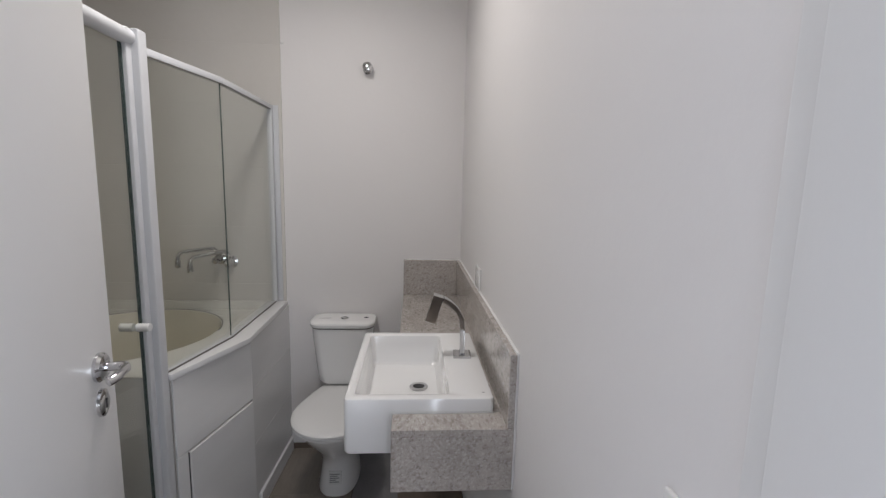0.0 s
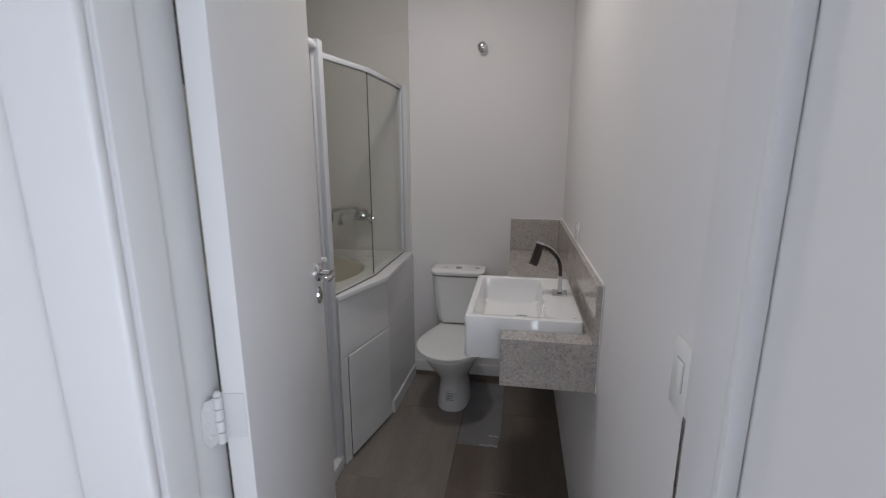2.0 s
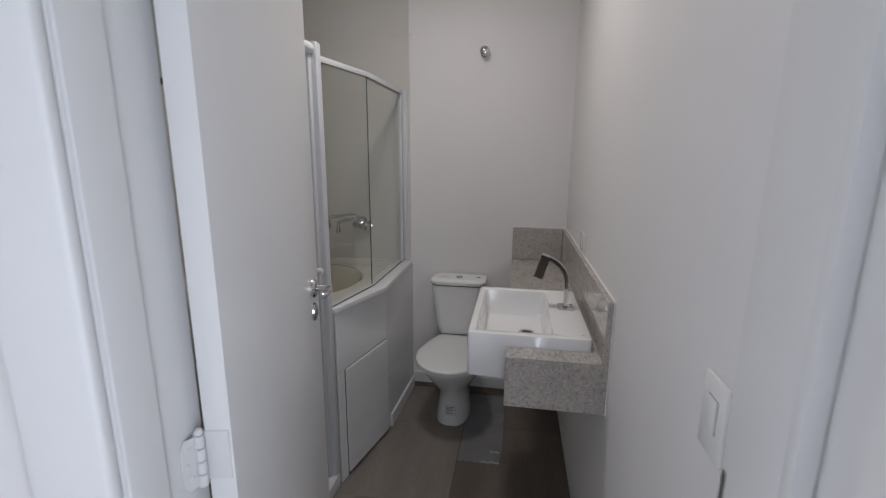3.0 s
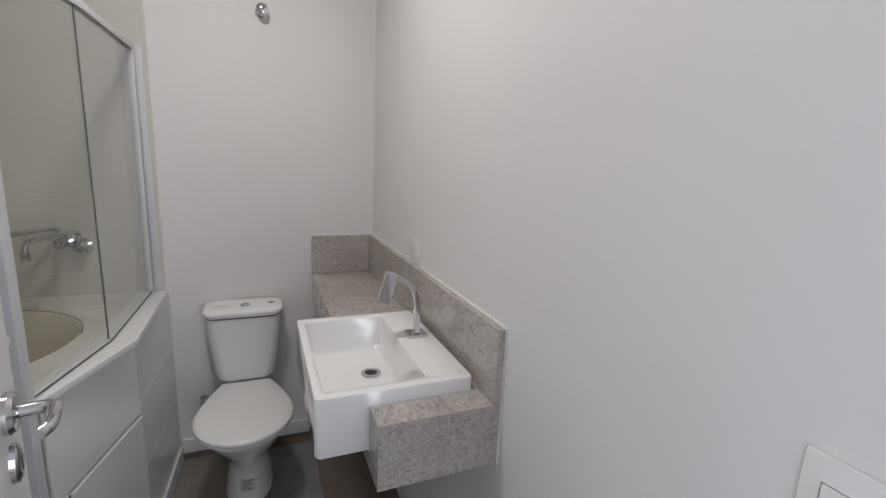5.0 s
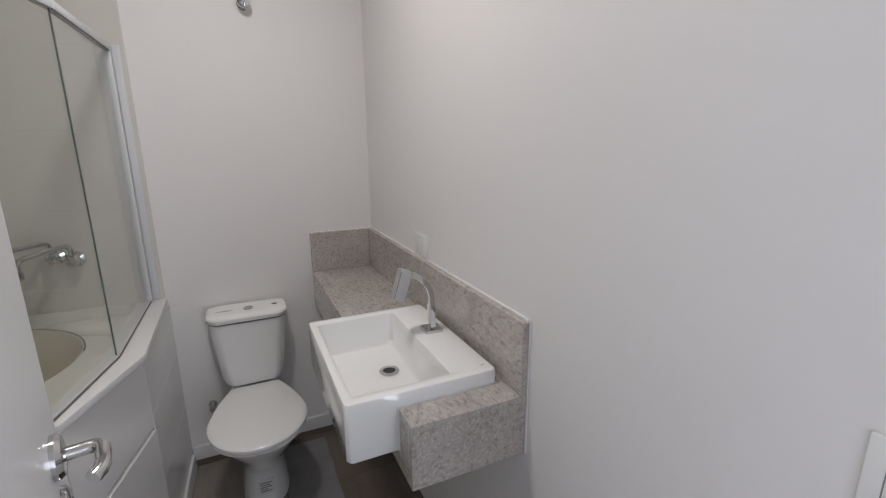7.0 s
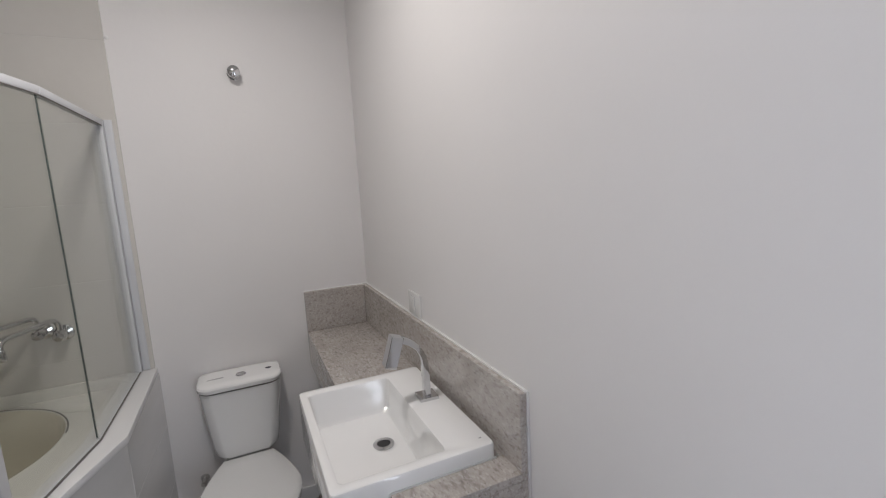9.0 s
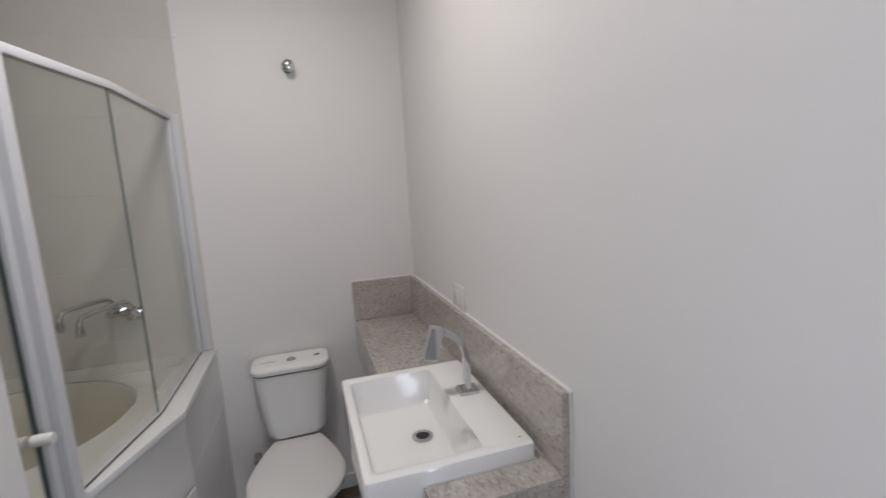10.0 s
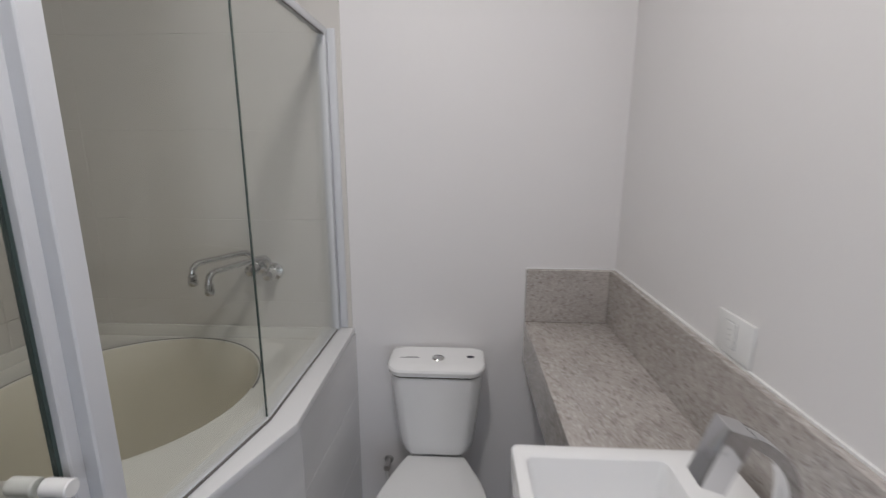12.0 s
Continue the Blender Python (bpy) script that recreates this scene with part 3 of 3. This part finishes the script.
part("push_button", lathe([(0, 0), (0.021, 0), (0.021, 0.004), (0.018, 0.007), (0.016, 0.005), (0.0, 0.006)], Matrix.Translation((CX + 0.005, 3.17, 0.776))), CHROME, lid, "round chrome flush button")
part("sticker", lathe([(0, 0), (0.013, 0), (0.013, 0.001), (0, 0.001)], Matrix.Translation((CX + 0.115, 3.185, 0.7775)) @ Matrix.Diagonal((1, 0.7, 1, 1))), INKD, lid, "small dark round sticker")
part("print", boxes((CX - 0.125, CX - 0.06, 3.168, 3.172, 0.7765, 0.7785), (CX - 0.105, CX - 0.065, 3.175, 3.178, 0.7765, 0.7785)), INK, lid, "unreadable grey print")
label_plate = part("paper_label", loft([[(CX - 0.03 + 0.06 * i / 8, 2.8735 - 0.0035 + 0.004 * abs(i - 4) / 4, z) for i in range(9)] + [(CX + 0.03 - 0.06 * i / 8, 2.880 + 0.004 * abs(i - 4) / 4, z) for i in range(9)] for z in (0.055, 0.12)]), PLASTIC, toilet, "small printed label")
part("print", boxes(*[(CX - 0.024, CX + w, 2.8685, 2.8705, z, z + 0.004) for z, w in ((0.108, 0.022), (0.098, 0.012), (0.088, 0.02), (0.078, 0.005), (0.068, 0.018))]), INK, label_plate)
for sx in (-0.055, 0.055):
    part("seat_hinge", lathe([(0, 0), (0.012, 0), (0.012, 0.024), (0.009, 0.028), (0, 0.028)], Matrix.Translation((CX + sx, 3.10, 0.41))), SEATMAT, toilet)

# ---- water stop valve ----
valve = thing("stop_valve", "small chrome stop valve on the wall beside the toilet", "valve")
part("stem", lathe([(0, 0), (0.018, 0), (0.016, 0.004), (0.009, 0.006), (0.009, 0.035), (0.012, 0.036), (0.012, 0.055), (0, 0.056)], Matrix.Translation((0.105, YB - 0.001, 0.30)) @ Matrix.Rotation(radians(90), 4, "X")), STEEL, valve)

hose = [(0.105, YB - 0.050, 0.296), (0.106, YB - 0.052, 0.262), (0.118, YB - 0.056, 0.232), (0.140, YB - 0.060, 0.218), (0.164, YB - 0.062, 0.232), (0.178, YB - 0.064, 0.270), (0.190, YB - 0.066, 0.340), (0.205, YB - 0.068, 0.400), (0.212, YB - 0.068, 0.444)]
part("hose", tube(hose, 0.0065, 10), PLASTIC, valve, "white flexible water hose")
part("nut", lathe([(0, 0), (0.010, 0), (0.011, 0.002), (0.011, 0.018), (0, 0.018)], Matrix.Translation((0.212, YB - 0.068, 0.422)), 6), PLASTIC, valve)

# ---- granite countertop ----
counter = thing("countertop", "grey speckled granite countertop fixed to the wall", "countertop")
CL, CF, CT, CBOT = 0.602, 1.928, 0.885, 0.722
BX0, BX1, BY0, BY1, BT = 0.477, 0.866, 2.008, 2.528, 0.924
part("slab", boxes((CL, XR - 0.001, CF, BY0 + 0.004, CT - 0.02, CT), (BX1 - 0.004, XR - 0.001, BY0 + 0.004, BY1 - 0.004, CT - 0.02, CT), (CL, XR - 0.001, BY1 - 0.004, YB - 0.001, CT - 0.02, CT), bevel=0.0012, seg=1), GRANITE, counter)
part("front_apron", boxes((CL, XR - 0.001, CF, CF + 0.02, CBOT, CT - 0.0195), bevel=0.0015, seg=1), GRANITE, counter)
part("side_apron", boxes((CL, CL + 0.02, CF + 0.02, BY0, CBOT, CT - 0.0195), (CL, CL + 0.02, BY0, BY1, CBOT, 0.772), (CL, CL + 0.02, BY1, YB - 0.001, CBOT, CT - 0.0195), bevel=0.0012, seg=1), GRANITE, counter)
part("splashback", boxes((XR - 0.021, XR - 0.001, CF, YB - 0.001, CT + 0.0005, 1.074), bevel=0.0015, seg=1), GRANITE, counter, "polished granite upstand")
part("splashback", boxes((CL, XR - 0.0215, YB - 0.021, YB - 0.001, CT + 0.0005, 1.074), bevel=0.0015, seg=1), GRANITE, counter, "polished granite upstand")
part("sealant", boxes((XR - 0.006, XR - 0.0003, CF + 0.002, YB - 0.002, 1.0735, 1.0785), (XR - 0.0045, XR - 0.0003, CF - 0.004, CF + 0.001, CBOT, 1.077), (CL, XR - 0.006, YB - 0.0045, YB - 0.0003, 1.0735, 1.0765), (CL - 0.003, CL + 0.001, BY0 - 0.003, BY0 + 0.001, 0.775, CT + 0.002), (CL, BX1, BY0 - 0.003, BY0 + 0.001, CT - 0.001, CT + 0.003)), CAULK, counter, "white sealant line")

# ---- wash basin ----
basin = thing("wash_basin", "white ceramic rectangular wash basin set into granite", "basin")


def rect_ring(x0, x1, y0, y1, z, r=0.012, n=4):
    pts = []
    for cx, cy, a0 in ((x1 - r, y1 - r, 0), (x0 + r, y1 - r, 90), (x0 + r, y0 + r, 180), (x1 - r, y0 + r, 270)):
        for i in range(n + 1):
            a = radians(a0 + 90 * i / n)
            pts.append((cx + r * math.cos(a), cy + r * math.sin(a), z))
    return pts


def slope(ring):
    return [(x, y, z + 0.05 * (y - 2.26)) for x, y, z in ring]


IX0, IX1, IY0, IY1 = BX0 + 0.024, 0.752, BY0 + 0.032, BY1 - 0.034
part("body", loft([rect_ring(BX0 + 0.004, BX1, BY0 + 0.002, BY1, 0.774), rect_ring(BX0, BX1, BY0, BY1, 0.78), rect_ring(BX0, BX1, BY0, BY1, BT - 0.006), rect_ring(BX0 + 0.002, BX1 - 0.002, BY0 + 0.002, BY1 - 0.002, BT - 0.0015), rect_ring(BX0 + 0.006, BX1 - 0.006, BY0 + 0.006, BY1 - 0.006, BT, 0.01),
                   rect_ring(IX0 - 0.004, IX1 + 0.004, IY0 - 0.004, IY1 + 0.004, BT, 0.014), rect_ring(IX0, IX1, IY0, IY1, BT - 0.003, 0.014), rect_ring(IX0 + 0.004, IX1 - 0.004, IY0 + 0.004, IY1 - 0.008, BT - 0.03, 0.018), slope(rect_ring(IX0 + 0.010, IX1 - 0.010, IY0 + 0.010, IY1 - 0.020, BT - 0.102, 0.016)), slope(rect_ring(IX0 + 0.018, IX1 - 0.018, IY0 + 0.018, IY1 - 0.030, BT - 0.112, 0.018))]), CERAMIC, basin)
DX, DY, DZ = 0.674, 2.305, BT - 0.1095
part("drain", lathe([(0.030, 0.0), (0.030, 0.0025), (0.026, 0.004), (0.019, 0.0035), (0.018, 0.001), (0.018, 0.0005)], Matrix.Translation((DX, DY, DZ))), CHROME, basin, "chrome drain ring")
part("drain_hole", lathe([(0, 0.0), (0.018, 0.0), (0.018, 0.0015), (0, 0.0015)], Matrix.Translation((DX, DY, DZ))), BLACK, basin)
part("mark", boxes((0.838, 0.846, 2.040, 2.043, BT, BT + 0.0008), bevel=0.0002), INK, basin)

# ---- faucet ----
tap = thing("faucet", "square-section chrome faucet with a curved neck", "faucet")
FX, FY = 0.812, 2.30
tap.matrix_world = pose(FX, FY, 0, 0, 0, -3) @ Matrix.Translation((-FX, -FY, 0))
part("base", boxes((FX - 0.028, FX + 0.028, FY - 0.028, FY + 0.028, BT, BT + 0.009), bevel=0.001, seg=1), CHROME, tap, smooth=False)
neck = [(FX, FY, BT + 0.006), (FX, FY, BT + 0.05), (FX - 0.001, FY, BT + 0.085)] + arc(FX - 0.092, BT + 0.100, 0.090, 5, 72, 9, FY)
part("neck", tube(neck, 0, flat=(0.032, 0.016)), CHROME, tap)
hx, hz = neck[-1][0], neck[-1][2]
bm = boxes((-0.017, 0.017, -0.019, 0.019, -0.078, 0.012), bevel=0.0012, seg=1)
bm.transform(Matrix.Translation((hx - 0.018, FY, hz + 0.002)) @ Matrix.Rotation(radians(17), 4, "Y"))
part("head", bm, CHROME, tap, "chunky rectangular chrome outlet", smooth=False)


# ---- wall plates, stub, lamp ----
def wall_plate(name, y0, y1, z0, z1, label, category):
    t = thing(name, label, category)
    part("plate", boxes((XR - 0.007, XR - 0.0005, y0, y1, z0, z1), bevel=0.0025), PLASTIC, t)
    return t


outlet = wall_plate("wall_outlet", 2.538, 2.648, 1.0805, 1.163, "white plastic wall outlet plate above the splashback", "outlet")
part("insert", boxes((XR - 0.0095, XR - 0.006, 2.586, 2.618, 1.098, 1.148), bevel=0.0015), PLASTIC, outlet)
part("insert_gap", boxes((XR - 0.0074, XR - 0.006, 2.5848, 2.6192, 1.0968, 1.1492)), INK, outlet)
for z in (1.113, 1.123, 1.133):
    part("pin_hole", boxes((XR - 0.0098, XR - 0.0092, 2.6005, 2.6035, z - 0.0013, z + 0.0013)), INK, outlet)
switch = wall_plate("light_switch", SW_Y0, SW_Y1, SW_Z0, SW_Z1, "white plastic light switch plate beside the doorway", "light switch")
ym, zm = (SW_Y0 + SW_Y1) / 2, (SW_Z0 + SW_Z1) / 2 + 0.004
part("rocker", boxes((XR - 0.0095, XR - 0.006, ym - 0.014, ym + 0.014, zm - 0.024, zm + 0.024), bevel=0.0015), PLASTIC, switch)
part("rocker_gap", boxes((XR - 0.0074, XR - 0.006, ym - 0.0155, ym + 0.0155, zm - 0.0255, zm + 0.0255)), INK, switch, "dark gap round the rocker")
stub = thing("robe_hook", "round chrome robe hook high on the white wall", "robe hook")
part("rosette", lathe([(0, 0), (0.026, 0), (0.026, 0.004), (0.02, 0.008), (0.012, 0.010), (0, 0.010)], Matrix.Translation((0.413, YB - 0.0005, 2.038)) @ Matrix.Rotation(radians(90), 4, "X")), CHROME, stub)
part("knob", lathe([(0, 0.008), (0.012, 0.009), (0.014, 0.02), (0.023, 0.026), (0.025, 0.036), (0.023, 0.046), (0.015, 0.05), (0, 0.051)], Matrix.Translation((0.413, YB - 0.0005, 2.038)) @ Matrix.Rotation(radians(90), 4, "X")), CHROME, stub)
lamp = thing("ceiling_lamp", "square white ceiling lamp with lit diffuser", "ceiling lamp")
part("housing", boxes((LAMP_X - 0.10, LAMP_X + 0.10, LAMP_Y - 0.10, LAMP_Y + 0.10, CEIL - 0.035, CEIL - 0.0005), bevel=0.004), ALU, lamp)
part("diffuser", boxes((LAMP_X - 0.09, LAMP_X + 0.09, LAMP_Y - 0.09, LAMP_Y + 0.09, CEIL - 0.065, CEIL - 0.0355), bevel=0.01), SHADE, lamp)

film_sheet = thing("plastic_film", "grey plastic protection film taped to the floor beside the toilet", "film")
rng = random.Random(7)
front = [(0.378 + 0.2 * i / 14, 2.59 + rng.uniform(-0.008, 0.008)) for i in range(15)]
back = [(0.592 + rng.uniform(-0.004, 0.004), 2.66 + 0.56 * i / 8) for i in range(9)]
part("sheet", prism(front + back + [(0.378, 3.22)], 0.0005, 0.0016), FILM, film_sheet, smooth=False)
for ya, wa in ((2.590, 0.085), (2.668, 0.05)):
    edge = [(0.582 - wa * i / 7, ya + rng.uniform(0.0, 0.006)) for i in range(8)]
    part("tape", prism(edge + [(x, y + rng.uniform(0.006, 0.018)) for x, y in edge[::-1]], 0.0018, 0.0024), TAPE, film_sheet, "torn whitish tape edge", smooth=False)

plug = thing("wall_plug", "tiny white plastic wall plug at the tile edge", "wall plug")
part("collar", lathe([(0, 0), (0.007, 0), (0.0065, 0.004), (0.003, 0.006), (0, 0.006)], Matrix.Translation((-0.008, YB - 0.0004, 2.146)) @ Matrix.Rotation(radians(90), 4, "X"), 12), PLASTIC, plug)

# ---- tiles of walls and floor ----
meshes = {}


def slab_tile(w, d, h, material):
    key = (round(w, 4), round(d, 4), round(h, 4), material.name)
    if key not in meshes:
        bm = boxes((0, w, 0, d, 0, h), bevel=0.001, seg=1)
        me = bpy.data.meshes.new("tile")
        bm.to_mesh(me)
        bm.free()
        me.materials.append(material)
        meshes[key] = me
    return meshes[key]


def lay(parent, x, y, z, w, d, h, material):
    ob = new("tile", slab_tile(w, d, h, material))
    ob.parent = parent
    ob.location = (x, y, z)


J = 0.0007
part("grout_bed", boxes((XL + 0.001, TILE_X - 0.001, YB - 0.0075, YB + 0.002, 0.64, CEIL - 0.001)), GROUT_L, wall_north)
ROW = 0.2985
# greige tiles of the alcove, 30 x 60 cm
for r in range(6):
    z0 = 0.938 - ROW + r * ROW
    z1 = min(z0 + ROW, CEIL - 0.001)
    xs = [TILE_X, TILE_X - 0.90, XL + 0.009]
    for x1, x0 in zip(xs, xs[1:]):
        lay(wall_north, x0 + J, YB - 0.0085, z0 + J, x1 - x0 - 2 * J, 0.0085, z1 - z0 - 2 * J, TILE)
for r in range(9):
    z0 = 0.938 - 4 * ROW + r * ROW
    z0, z1 = max(z0, 0.0), min(z0 + ROW, CEIL - 0.001)
    if z1 - z0 < 0.02:
        continue
    ys = [YB - 0.009, 3.02, 2.42, 1.82, 1.22]
    for y1, y0 in zip(ys, ys[1:]):
        if y0 == 2.42 and z1 > 1.80 and z0 < 2.22:
            if z0 < 1.79:
                lay(wall_west, XL - 0.0005, y0 + J, z0 + J, 0.0085, y1 - y0 - 2 * J, 1.797 - z0 - 2 * J, TILE)
            elif z1 > 2.23:
                lay(wall_west, XL - 0.0005, y0 + J, 2.223, 0.0085, y1 - y0 - 2 * J, z1 - 2.223 - J, TILE)
            continue
        lay(wall_west, XL - 0.0005, y0 + J, z0 + J, 0.0085, y1 - y0 - 2 * J, z1 - z0 - 2 * J, TILE)
# floor slabs 60 x 60 cm
for i in range(-3, 2):
    for k in range(4):
        x0, x1 = max(0.372 + 0.6 * (i - 0) , XL + 0.002), min(0.372 + 0.6 * (i + 1), XR - 0.001)
        y0, y1 = YF - 0.13 + 0.6 * k, min(YF - 0.13 + 0.6 * (k + 1), YB - 0.001)
        if x1 - x0 > 0.02 and y1 - y0 > 0.02:
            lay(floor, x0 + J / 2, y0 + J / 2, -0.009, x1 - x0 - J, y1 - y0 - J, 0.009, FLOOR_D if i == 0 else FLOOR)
